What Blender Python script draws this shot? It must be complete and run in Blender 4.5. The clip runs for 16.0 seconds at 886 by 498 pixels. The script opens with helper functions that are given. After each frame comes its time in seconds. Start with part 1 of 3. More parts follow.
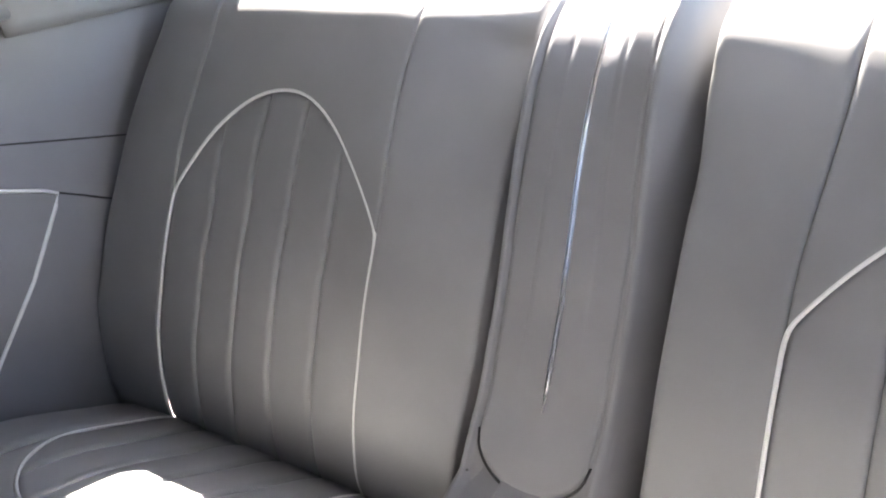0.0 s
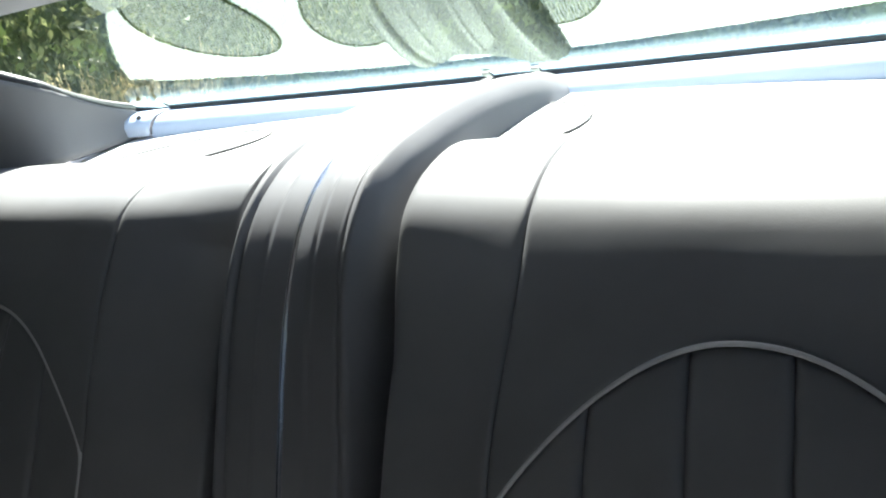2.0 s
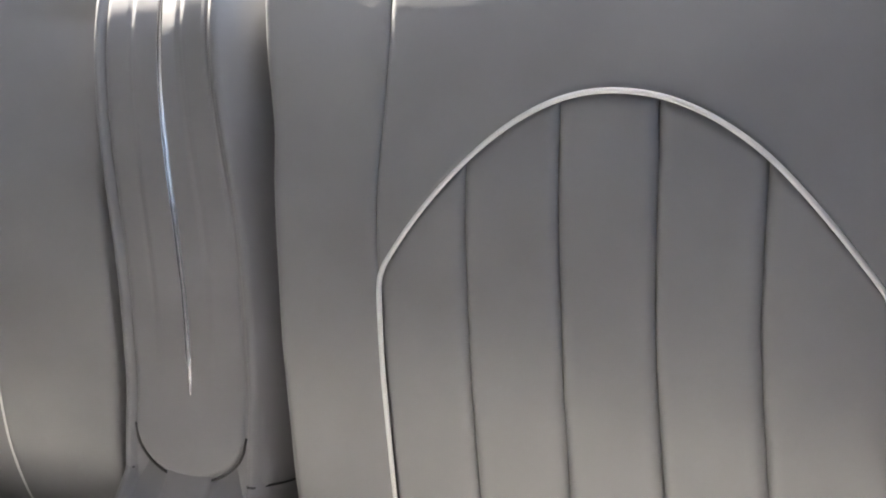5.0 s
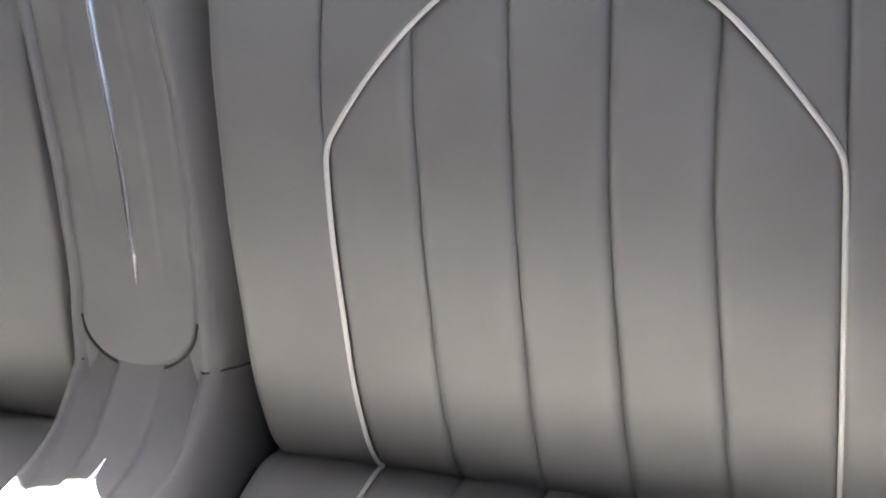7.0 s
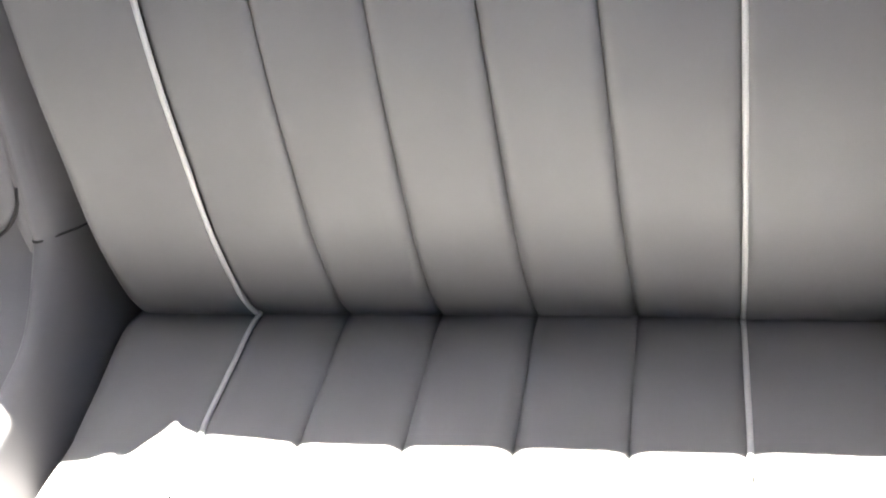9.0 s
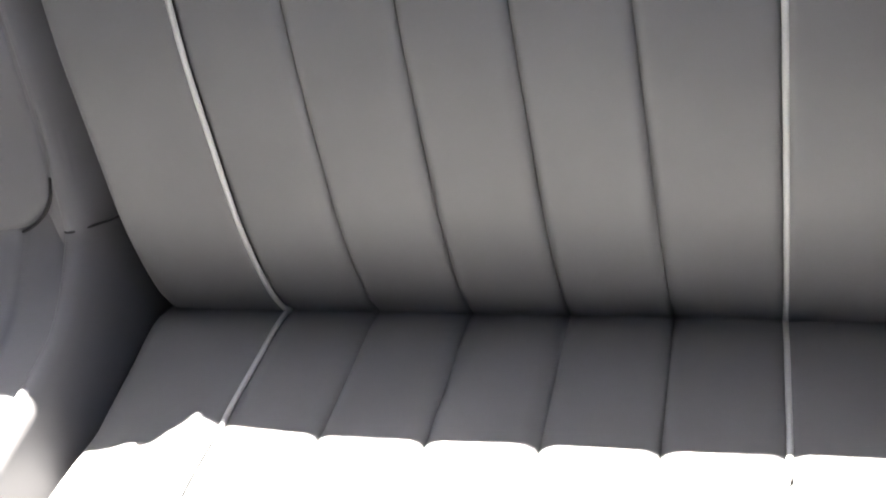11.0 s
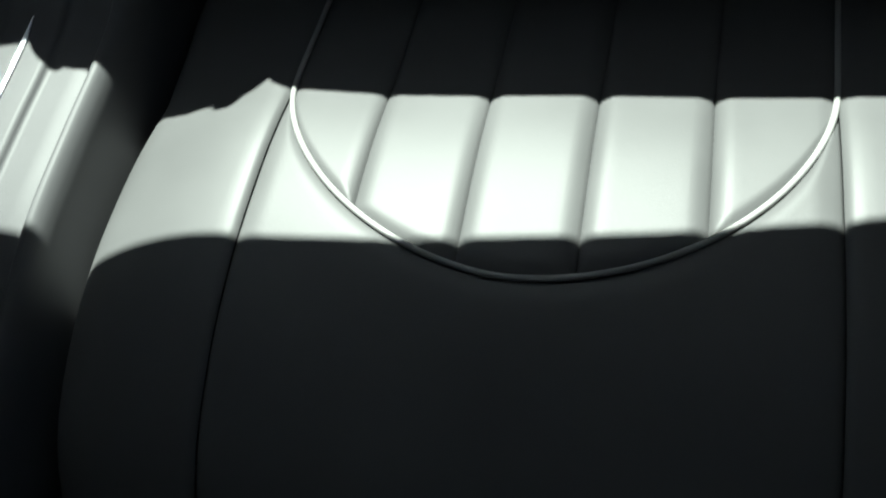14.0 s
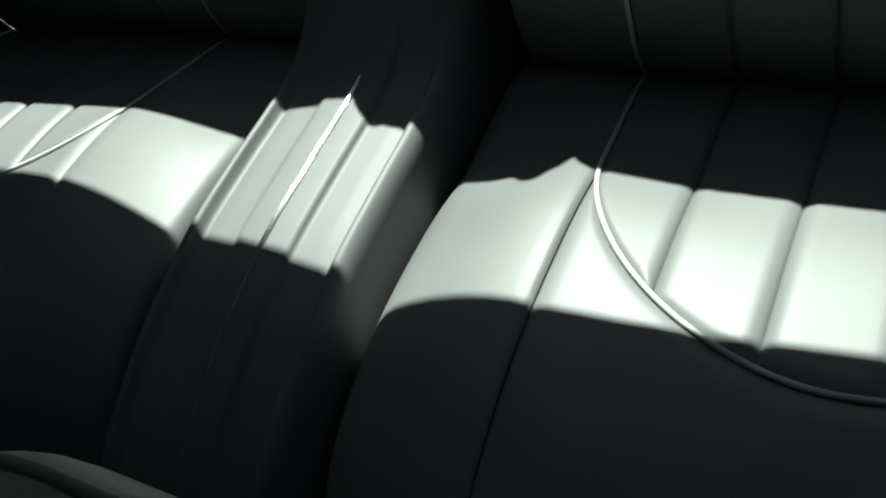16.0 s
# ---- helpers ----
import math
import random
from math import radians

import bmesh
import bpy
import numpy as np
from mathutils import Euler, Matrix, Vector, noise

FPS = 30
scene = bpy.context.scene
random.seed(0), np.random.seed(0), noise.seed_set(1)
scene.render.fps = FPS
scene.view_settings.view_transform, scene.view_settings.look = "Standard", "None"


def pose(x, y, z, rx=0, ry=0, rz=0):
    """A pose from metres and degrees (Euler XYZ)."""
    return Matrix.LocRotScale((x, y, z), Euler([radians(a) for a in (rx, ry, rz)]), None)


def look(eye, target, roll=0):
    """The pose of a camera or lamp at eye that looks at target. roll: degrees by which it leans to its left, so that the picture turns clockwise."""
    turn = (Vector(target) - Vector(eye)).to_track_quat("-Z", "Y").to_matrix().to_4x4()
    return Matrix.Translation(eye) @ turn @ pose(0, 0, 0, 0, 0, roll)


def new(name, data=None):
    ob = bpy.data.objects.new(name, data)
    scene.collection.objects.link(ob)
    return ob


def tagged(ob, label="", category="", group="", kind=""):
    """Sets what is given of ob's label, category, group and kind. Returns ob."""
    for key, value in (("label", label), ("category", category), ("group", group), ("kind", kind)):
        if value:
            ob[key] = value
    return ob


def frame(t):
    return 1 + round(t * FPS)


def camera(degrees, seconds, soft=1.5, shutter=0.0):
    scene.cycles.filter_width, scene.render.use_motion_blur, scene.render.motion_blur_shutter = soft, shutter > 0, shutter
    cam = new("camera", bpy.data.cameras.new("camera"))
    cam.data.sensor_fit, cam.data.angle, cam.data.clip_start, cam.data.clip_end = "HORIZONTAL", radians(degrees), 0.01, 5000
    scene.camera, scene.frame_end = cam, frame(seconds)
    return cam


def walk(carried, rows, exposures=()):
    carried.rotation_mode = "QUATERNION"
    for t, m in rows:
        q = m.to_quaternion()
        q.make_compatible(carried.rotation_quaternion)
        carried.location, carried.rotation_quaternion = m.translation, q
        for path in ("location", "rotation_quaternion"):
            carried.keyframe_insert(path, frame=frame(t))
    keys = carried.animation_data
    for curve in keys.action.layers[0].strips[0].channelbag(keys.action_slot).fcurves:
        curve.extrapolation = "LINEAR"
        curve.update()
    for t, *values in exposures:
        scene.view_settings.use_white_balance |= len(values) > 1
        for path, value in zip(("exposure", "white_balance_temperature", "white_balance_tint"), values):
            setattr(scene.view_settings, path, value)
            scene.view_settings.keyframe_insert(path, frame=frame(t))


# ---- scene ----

cam = camera(51.25, 16.0, soft=2.1)
PATH = [
    (0, (0.4238, -0.5147, 1.0016), (0.0504, -0.1134, 0.7576), -7.75),
    (0.2, (0.4308, -0.5126, 1.0106), (0.0996, -0.1378, 0.7819), -8.57),
    (0.5, (0.4364, -0.5057, 0.9968), (0.0927, -0.0648, 0.7790), -8.17),
    (1, (0.4432, -0.4873, 1.0153), (0.1149, -0.0206, 0.8297), -8.25),
    (1.5, (0.4663, -0.4632, 1.0166), (0.1538, 0.0196, 0.8456), -8.03),
    (2, (0.4925, -0.4379, 1.0079), (0.2074, 0.0648, 0.8466), -8.66),
    (2.5, (0.5048, -0.4250, 1.0059), (0.2645, 0.0971, 0.8334), -8.13),
    (3, (0.5171, -0.4108, 1.0004), (0.2921, 0.1077, 0.7993), -9.02),
    (3.3, (0.5197, -0.4155, 1.0104), (0.3064, 0.0378, 0.7835), -9.23),
    (3.5, (0.5124, -0.4156, 1.0095), (0.2831, 0.0690, 0.7401), -11.26),
    (3.7, (0.5269, -0.4178, 1.0232), (0.3075, 0.0180, 0.7692), -11.67),
    (5.8, (0.5241, -0.4084, 1.0217), (0.2853, 0.0005, 0.6534), -15.43),
    (6, (0.5258, -0.4055, 1.0314), (0.2730, -0.0175, 0.6499), -16.36),
    (6.2, (0.5204, -0.4149, 1.0248), (0.2836, -0.0780, 0.6603), -17.90),
    (6.5, (0.5185, -0.4051, 1.0258), (0.2889, -0.0411, 0.6078), -17.12),
    (6.8, (0.5244, -0.4171, 1.0120), (0.3309, -0.0647, 0.6367), -14.02),
    (7, (0.5188, -0.4192, 0.9973), (0.3145, -0.0019, 0.6176), -13.98),
    (7.2, (0.4962, -0.4095, 0.9828), (0.3560, -0.0205, 0.6201), -12.54),
    (7.5, (0.5024, -0.3714, 0.9397), (0.3870, 0.0301, 0.5091), -12.42),
    (7.8, (0.5042, -0.3355, 0.9562), (0.4106, -0.0017, 0.5292), -13.89),
    (8, (0.5038, -0.3250, 0.9513), (0.3986, 0.0259, 0.4762), -16.40),
    (8.2, (0.5097, -0.3339, 0.9524), (0.4061, -0.0182, 0.5141), -17.73),
    (8.5, (0.5099, -0.3417, 0.9487), (0.3892, -0.0075, 0.4652), -19.35),
    (8.7, (0.5047, -0.3447, 0.9484), (0.3929, -0.0390, 0.5050), -18.20),
    (10.8, (0.5154, -0.3586, 0.9274), (0.3399, -0.0149, 0.4679), -20.59),
    (11, (0.5159, -0.3587, 0.9194), (0.3549, -0.0137, 0.4557), -19.76),
    (11.5, (0.5182, -0.3665, 0.9324), (0.3888, -0.0424, 0.4443), -18.33),
    (11.8, (0.5111, -0.3711, 0.9324), (0.4091, -0.1041, 0.4625), -17.87),
    (12, (0.5312, -0.3794, 0.9134), (0.4198, -0.0948, 0.3970), -18.52),
    (12.2, (0.5519, -0.3949, 0.9027), (0.4524, -0.1267, 0.4329), -17.53),
    (12.5, (0.5495, -0.3803, 0.9037), (0.4681, -0.1276, 0.3656), -15.99),
    (12.7, (0.5528, -0.3920, 0.9117), (0.4747, -0.1735, 0.4130), -17.97),
    (13, (0.5276, -0.3865, 0.9299), (0.4420, -0.1777, 0.3739), -20.68),
    (13.2, (0.5227, -0.3949, 0.9305), (0.4227, -0.2068, 0.4234), -25.36),
    (13.5, (0.4951, -0.4014, 0.9380), (0.3743, -0.2008, 0.3856), -27.03),
    (14, (0.4838, -0.4131, 0.9380), (0.3312, -0.2266, 0.3885), -33.07),
    (14.5, (0.4718, -0.4204, 0.9385), (0.2894, -0.2633, 0.3889), -40.82),
    (15, (0.4530, -0.4222, 0.9366), (0.2406, -0.2586, 0.3998), -42.48),
    (15.5, (0.4378, -0.4395, 0.9418), (0.1920, -0.2552, 0.4264), -40.30),
    (16, (0.4281, -0.4328, 0.9636), (0.1549, -0.2302, 0.4693), -36.84),
]
EXPOSURES = [(0, 6.25, 7000, 24), (0.5, 6.1, 7000, 24), (1, 5.4, 6850, 22), (1.5, 4.4, 6650, 18), (2, 3.25, 6400, 14), (2.5, 2.35, 6200, 10), (3, 1.6, 6200, 10),
             (3.3, 2.9, 6700, 15), (3.5, 4.15, 7150, 22), (3.7, 4.6, 7200, 23), (5.8, 6.05, 7250, 22), (6.9, 6.0, 7200, 23), (8.2, 6.3, 7100, 22), (10.8, 5.65, 6850, 23),
             (11.5, 5.1, 6800, 20), (12, 4.05, 6550, 18), (12.5, 2.6, 6350, 14), (13, 2.05, 6250, 8), (13.5, 1.7, 6250, 5), (14, 1.6, 6200, 2), (16, 1.6, 6200, 0)]
walk(cam, [(t, look(e, g, r)) for t, e, g, r in PATH], EXPOSURES)

# ---- light ----
SUN = Vector((-0.277, 0.81, 1.015)).normalized()
world = bpy.data.worlds.new("world")
scene.world = world
world.use_nodes = True
sky = world.node_tree.nodes.new("ShaderNodeTexSky")
sky.sky_type, sky.sun_disc = "NISHITA", False
sky.sun_elevation = math.asin(SUN.z)
sky.sun_rotation = math.atan2(SUN.x, SUN.y)
world.node_tree.links.new(sky.outputs[0], world.node_tree.nodes["Background"].inputs[0])
world.node_tree.nodes["Background"].inputs[1].default_value = 0.05
sun = new("sun", bpy.data.lights.new("sun", "SUN"))
sun.data.energy, sun.data.angle, sun.data.color = 5.0, radians(0.5), (1.0, 0.96, 0.9)
sun.matrix_world = look(SUN * 10, (0, 0, 0))


# ---- materials ----
def material(name, base, rough=0.5, metal=0.0):
    m = bpy.data.materials.new(name)
    m.use_nodes = True
    b = m.node_tree.nodes["Principled BSDF"]
    b.inputs["Base Color"].default_value = (*base, 1)
    b.inputs["Roughness"].default_value = rough
    b.inputs["Metallic"].default_value = metal
    return m


def leather(name, base, rough=0.45, grain=900.0, bump=0.065):
    """Coated hide: fine pebble grain, soft large tone changes."""
    m = material(name, base, rough)
    n, l = m.node_tree.nodes, m.node_tree.links
    b = n["Principled BSDF"]
    co = n.new("ShaderNodeTexCoord")
    big = n.new("ShaderNodeTexNoise")
    big.inputs["Scale"].default_value, big.inputs["Detail"].default_value = 9.0, 4.0
    ramp = n.new("ShaderNodeValToRGB")
    ramp.color_ramp.elements[0].color = (*[c * 0.9 for c in base], 1)
    ramp.color_ramp.elements[1].color = (*[c * 1.08 for c in base], 1)
    ramp.color_ramp.elements[0].position, ramp.color_ramp.elements[1].position = 0.3, 0.7
    vor = n.new("ShaderNodeTexVoronoi")
    vor.inputs["Scale"].default_value = grain
    bp = n.new("ShaderNodeBump")
    bp.inputs["Strength"].default_value, bp.inputs["Distance"].default_value = bump, 0.0006
    rr = n.new("ShaderNodeMapRange")
    rr.inputs["To Min"].default_value, rr.inputs["To Max"].default_value = rough - 0.06, rough + 0.08
    l.new(co.outputs["Object"], big.inputs["Vector"])
    l.new(co.outputs["Object"], vor.inputs["Vector"])
    l.new(big.outputs["Fac"], ramp.inputs["Fac"])
    l.new(ramp.outputs["Color"], b.inputs["Base Color"])
    l.new(big.outputs["Fac"], rr.inputs["Value"])
    l.new(rr.outputs["Result"], b.inputs["Roughness"])
    l.new(vor.outputs["Distance"], bp.inputs["Height"])
    l.new(bp.outputs["Normal"], b.inputs["Normal"])
    return m


GREY = leather("grey_leather", (0.165, 0.165, 0.168), 0.48, 900.0, 0.06)
PIPE = leather("piping_leather", (0.55, 0.55, 0.54), 0.32)
TRIM = leather("trim_leather", (0.155, 0.155, 0.162), 0.54)
HEAD = leather("headliner_cloth", (0.26, 0.26, 0.27), 0.85, 1500.0)
DARK = leather("dark_trim", (0.03, 0.03, 0.032), 0.6)
CARPET = leather("carpet", (0.04, 0.04, 0.045), 0.95, 700.0, 0.6)
SEAT_FRONT = leather("front_seat_leather", (0.3, 0.3, 0.3), 0.4)
PANEL = leather("satin_panel", (0.58, 0.58, 0.58), 0.3, 600.0, 0.02)
SATIN = material("satin_trim", (0.62, 0.62, 0.61), 0.3)
BLACK = material("black_rubber", (0.015, 0.015, 0.016), 0.5)


# ---- building tools ----
def thing(name, label, category, group="", kind="", at=(0, 0, 0)):
    ob = new(name)
    ob.location = at
    ob.empty_display_size = 0.02
    return tagged(ob, label, category, group, kind)


def part(name, data, mat, parent, label=""):
    if isinstance(data, bmesh.types.BMesh):
        me = bpy.data.meshes.new(name)
        data.to_mesh(me)
        data.free()
    else:
        me = data
    if not me.materials:
        me.materials.append(mat)
    ob = new(name, me)
    ob.parent = parent
    if label:
        tagged(ob, label)
    return ob


def grid_mesh(rows, smooth=True, closed=False):
    """A sheet through rows of points."""
    bm = bmesh.new()
    vs = [[bm.verts.new(p) for p in r] for r in rows]
    for a, b in zip(vs, vs[1:]):
        n = len(a)
        for j in range(n if closed else n - 1):
            k = (j + 1) % n
            try:
                f = bm.faces.new((a[j], a[k], b[k], b[j]))
                f.smooth = smooth
            except ValueError:
                pass
    return bm


def tube(points, radius, sides=8, flat=1.0):
    """A round cord along points; caps at both ends."""
    pts = [Vector(p) for p in points]
    rings = []
    up = Vector((0.13, 0.2, 1)).normalized()
    for i, p in enumerate(pts):
        d = (pts[min(i + 1, len(pts) - 1)] - pts[max(i - 1, 0)]).normalized()
        a = d.cross(up)
        a = a.normalized() if a.length > 0.05 else d.orthogonal().normalized()
        b = d.cross(a).normalized()
        r = radius(i / (len(pts) - 1)) if callable(radius) else radius
        rings.append([p + r * (math.cos(t) * a + flat * math.sin(t) * b) for t in [2 * math.pi * k / sides for k in range(sides)]])
    bm = grid_mesh(rings, closed=True)
    bm.verts.ensure_lookup_table()
    n = len(rings)
    bm.faces.new([bm.verts[k] for k in range(sides)][::-1])
    bm.faces.new([bm.verts[(n - 1) * sides + k] for k in range(sides)])
    bmesh.ops.recalc_face_normals(bm, faces=bm.faces)
    return bm


def slab(poly, axis, lo, hi, bevel=0.0):
    """A plate: a polygon of two coordinates, pulled along an axis from lo to hi."""
    bm = bmesh.new()

    def at(u, v, w):
        return {"x": (w, u, v), "y": (u, w, v), "z": (u, v, w)}[axis]
    a = [bm.verts.new(at(u, v, lo)) for u, v in poly]
    b = [bm.verts.new(at(u, v, hi)) for u, v in poly]
    n = len(poly)
    bm.faces.new(a[::-1])
    bm.faces.new(b)
    for i in range(n):
        bm.faces.new((a[i], a[(i + 1) % n], b[(i + 1) % n], b[i]))
    bmesh.ops.recalc_face_normals(bm, faces=bm.faces)
    if bevel:
        bmesh.ops.bevel(bm, geom=bm.edges[:], offset=bevel, segments=3, affect="EDGES", profile=0.5)
    return bm


class Curve:
    """A smooth line through (y, z) points, by its length; at(s) gives the point and the outward normal."""

    def __init__(self, pts, out=1, step=0.004):
        self.out = out
        p = [np.array(q, float) for q in pts]
        p = [2 * p[0] - p[1]] + p + [2 * p[-1] - p[-2]]
        out = []
        for i in range(1, len(p) - 2):
            n = max(2, int(np.linalg.norm(p[i + 1] - p[i]) / step))
            for k in range(n):
                t = k / n
                out.append(0.5 * (2 * p[i] + (p[i + 1] - p[i - 1]) * t + (2 * p[i - 1] - 5 * p[i] + 4 * p[i + 1] - p[i + 2]) * t * t
                                  + (3 * p[i] - p[i - 1] - 3 * p[i + 1] + p[i + 2]) * t ** 3))
        out.append(p[-2])
        self.p = np.array(out)
        self.s = np.concatenate([[0], np.cumsum(np.linalg.norm(np.diff(self.p, axis=0), axis=1))])
        self.length = self.s[-1]

    def at(self, s):
        y, z = np.interp(s, self.s, self.p[:, 0]), np.interp(s, self.s, self.p[:, 1])
        e = 0.006
        d = self.xy(s + e) - self.xy(s - e)
        d /= np.linalg.norm(d) + 1e-12
        return y, z, -self.out * d[1], self.out * d[0]

    def xy(self, s):
        s = min(max(s, 0), self.length)
        return np.array([np.interp(s, self.s, self.p[:, 0]), np.interp(s, self.s, self.p[:, 1])])

    def s_of(self, k, v):
        """The length at which the k-th coordinate first comes to v."""
        i = int(np.argmin(np.abs(self.p[:, k] - v)))
        return self.s[i]


# ---- the seats ----
# side view of the seat back, from the crease up and over to the shelf
BACK = Curve([(0.035, 0.325), (0.002, 0.35), (-0.004, 0.368), (-0.009, 0.40), (0.0, 0.46), (0.0198, 0.52), (0.0418, 0.58), (0.07, 0.64), (0.099, 0.70),
              (0.1235, 0.74), (0.1463, 0.7755), (0.166, 0.8025), (0.1762, 0.8155), (0.186, 0.827), (0.197, 0.837), (0.212, 0.8465), (0.235, 0.8565), (0.266, 0.864), (0.295, 0.867), (0.318, 0.864), (0.335, 0.848)])
# side view of the cushion, from the crease forward and down
CUSH = Curve([(0.035, 0.34), (0.0, 0.36), (-0.03, 0.379), (-0.07, 0.3964), (-0.12, 0.4188), (-0.17, 0.4385), (-0.22, 0.4507), (-0.27, 0.4578),
              (-0.33, 0.457), (-0.39, 0.443), (-0.44, 0.41), (-0.47, 0.36), (-0.48, 0.28), (-0.475, 0.06)], -1)
X0, X1, XL, XR = 0.096, 0.700, 0.211, 0.571   # edges of a seat, and its two long seams
XB = {1: 0.110, -1: 0.086}   # inner edges of the two seat backs
XM, XH = (XL + XR) / 2, (XR - XL) / 2


def spread(n, power=2.0):
    """Numbers from 0 to 1, closer together at the ends."""
    out = []
    for i in range(n + 1):
        t = 2 * i / n - 1
        out.append(0.5 + 0.5 * math.copysign(1 - (1 - abs(t)) ** power, t))
    return out


def lean(curve, x, y, z):
    """The seams draw together, up the back and forward on the cushion."""
    if curve is BACK:
        f = min(1.5, max(0.0, (z - 0.36) / 0.28))
        shift, draw = -0.010 * f, 0.034 * f
    else:
        f = min(1.0, max(0.0, -y / 0.13))
        shift, draw = 0.0015 * f, 0.052 * f
    u = x - XM
    if x < XL:
        k = max(0.0, (x - X0) / (XL - X0))
    elif x > XR:
        k = max(0.0, (X1 - x) / (X1 - XR))
    else:
        k = 1.0
    if curve is BACK and x < XM:
        v = min(1.0, max(0.0, (z - 0.66) / 0.14))
        shift += 0.011 * v * v * (3 - 2 * v) * min(1.0, -u / XH)
    if curve is BACK and XM < x < XR:
        shift -= 0.009 * min(1.0, f) * math.sin(math.pi * u / XH) * min(1.0, max(0.15, (0.74 - z) / 0.12))
    return x + k * (shift - draw * max(-XH, min(XH, u)))


def surface(curve, x, s, h=0.0):
    y, z, ny, nz = curve.at(s)
    return lean(curve, x, y, z), y + ny * h, z + nz * h


def panel(curve, xs, lo, hi, n, side, puff, edges=(1, 1, 1, 1), groove=0.004, width=0.013, roll=None, power=2.2, lift=0.0, sharp=8):
    """A padded piece of cover: columns at xs, each from lo(x) to hi(x) along the curve. edges: which of left, right, lower, upper
    sink into a seam. roll: an outer edge of the seat (x, radius, sign), where the cover turns back and down."""
    rows = []
    xa, xb = xs[0], xs[-1]
    for t in spread(n):
        row = []
        for x in xs:
            s0, s1 = lo(x), hi(x)
            s = s0 + (s1 - s0) * t
            ds = [9.0]
            if edges[0]:
                ds.append(x - xa)
            if edges[1]:
                ds.append(xb - x)
            if edges[2]:
                ds.append(s - s0)
            if edges[3]:
                ds.append(s1 - s)
            d = max(0.0, min(ds))
            q = 1 - min(1.0, d / width)
            h = lift + puff * (1 - q ** power) - groove * q ** sharp
            # slight slackness of the hide
            h += 0.0012 * noise.noise((x * 9 + side * 3, s * 7, 1.7)) * (1 - q)
            if x < XL:
                # the inner bolster falls away toward the console
                k = (XL - x) / (XL - X0)
                fall = curve.xy(s)
                if curve is CUSH:
                    h -= (0.036 if side > 0 else 0.014) * k * k * min(1.0, max(0.0, (-fall[0] - 0.02) / 0.1))
                else:
                    deep = 0.008 * k ** 1.3 if side > 0 else 0.03 * k ** 1.15
                    h -= deep * min(1.0, max(0.0, (fall[1] - 0.36) / 0.2)) * min(1.0, max(0.0, (0.868 - fall[1]) / (0.06 if side > 0 else 0.045)))
            if curve is BACK and side > 0:
                # the crest sinks a little towards the outer side
                v = min(1.0, max(0.0, (curve.xy(s)[1] - 0.58) / 0.25))
                h -= 0.0045 * v * v * (3 - 2 * v) * min(1.0, max(0.0, (x - 0.28) / 0.2))
            if curve is BACK and side < 0:
                h += 0.006 * math.exp(-((curve.xy(s)[1] - 0.842) / 0.02) ** 2) * min(1.0, max(0.0, (x - 0.13) / 0.12))
            if roll:
                ex, r, sg = roll
                if curve is BACK and sg > 0:
                    r *= 1 - 0.45 * min(1.0, max(0.0, (curve.xy(s)[1] - 0.74) / 0.06))
                if curve is BACK and sg < 0 and side < 0:
                    r *= 0.35 + 0.65 * min(1.0, max(0.0, (curve.xy(s)[1] - 0.5) / 0.3))
                v = r - sg * (x - ex)
                if v > 0:
                    a = min(1.0, v / r)
                    h -= r * (1 - math.sqrt(max(0.0, 1 - a * a)))
            X, y, z = surface(curve, x, s, h)
            if curve is BACK and side > 0 and x < XL:
                # the crest closes up to the console
                v = min(1.0, max(0.0, (curve.xy(s)[1] - 0.72) / 0.12))
                X -= 0.011 * v * v * (3 - 2 * v) * (XL - x) / (XL - XB[1])
            if curve is BACK and x > XR:
                # drawn in low down beside the cushion; the other seat narrows towards its crest
                up = curve.xy(s)[1]
                if side > 0:
                    X -= 0.016 * min(1.0, max(0.0, (0.58 - up) / 0.16)) * (x - XR) / (X1 - XR)
                else:
                    X -= 0.045 * min(1.0, max(0.0, (up - 0.48) / 0.36)) * (x - XR) / (X1 - XR)
            row.append((side * X, y, z))
        if roll:
            ex, r, sg = roll
            X, y, z = surface(curve, ex, s, -r - 0.10)
            row = [(side * X, y, z)] + row if sg > 0 else row + [(side * X, y, z)]
        rows.append(row)
    bm = grid_mesh(rows)
    bmesh.ops.recalc_face_normals(bm, faces=bm.faces)
    return bm


def columns(a, b, n):
    return [a + (b - a) * t for t in spread(n, 1.7)]


S_TOP = BACK.length
S_BEND, S_APEX = BACK.s_of(1, 0.644), {1: BACK.s_of(1, 0.7585), -1: BACK.s_of(1, 0.7635)}
C_EDGE, C_APEX = CUSH.s_of(0, -0.122), CUSH.s_of(0, -0.264)


def arch_back(x, side=1):
    u = min(1.0, abs((x - XM) / XH))
    return S_BEND + (S_APEX[side] - S_BEND) * (1 - u ** (2.0 if x < XM else 2.2))


def arch_cush(x):
    u = min(1.0, abs((x - XM) / XH))
    e = 1.75 if x < XM else 2.0
    return C_EDGE + (C_APEX - C_EDGE) * (max(0.0, 1 - u ** e)) ** (1 / e)


def cord(curve, line, side, lift, radius):
    pts = []
    for x, s in line:
        X, y, z = surface(curve, x, s, lift)
        pts.append(Vector((side * X, y, z)))
    for _ in range(2):
        pts = [pts[0]] + [(pts[i - 1] + 2 * pts[i] + pts[i + 1]) / 4 for i in range(1, len(pts) - 1)] + [pts[-1]]
    return tube(pts, radius)


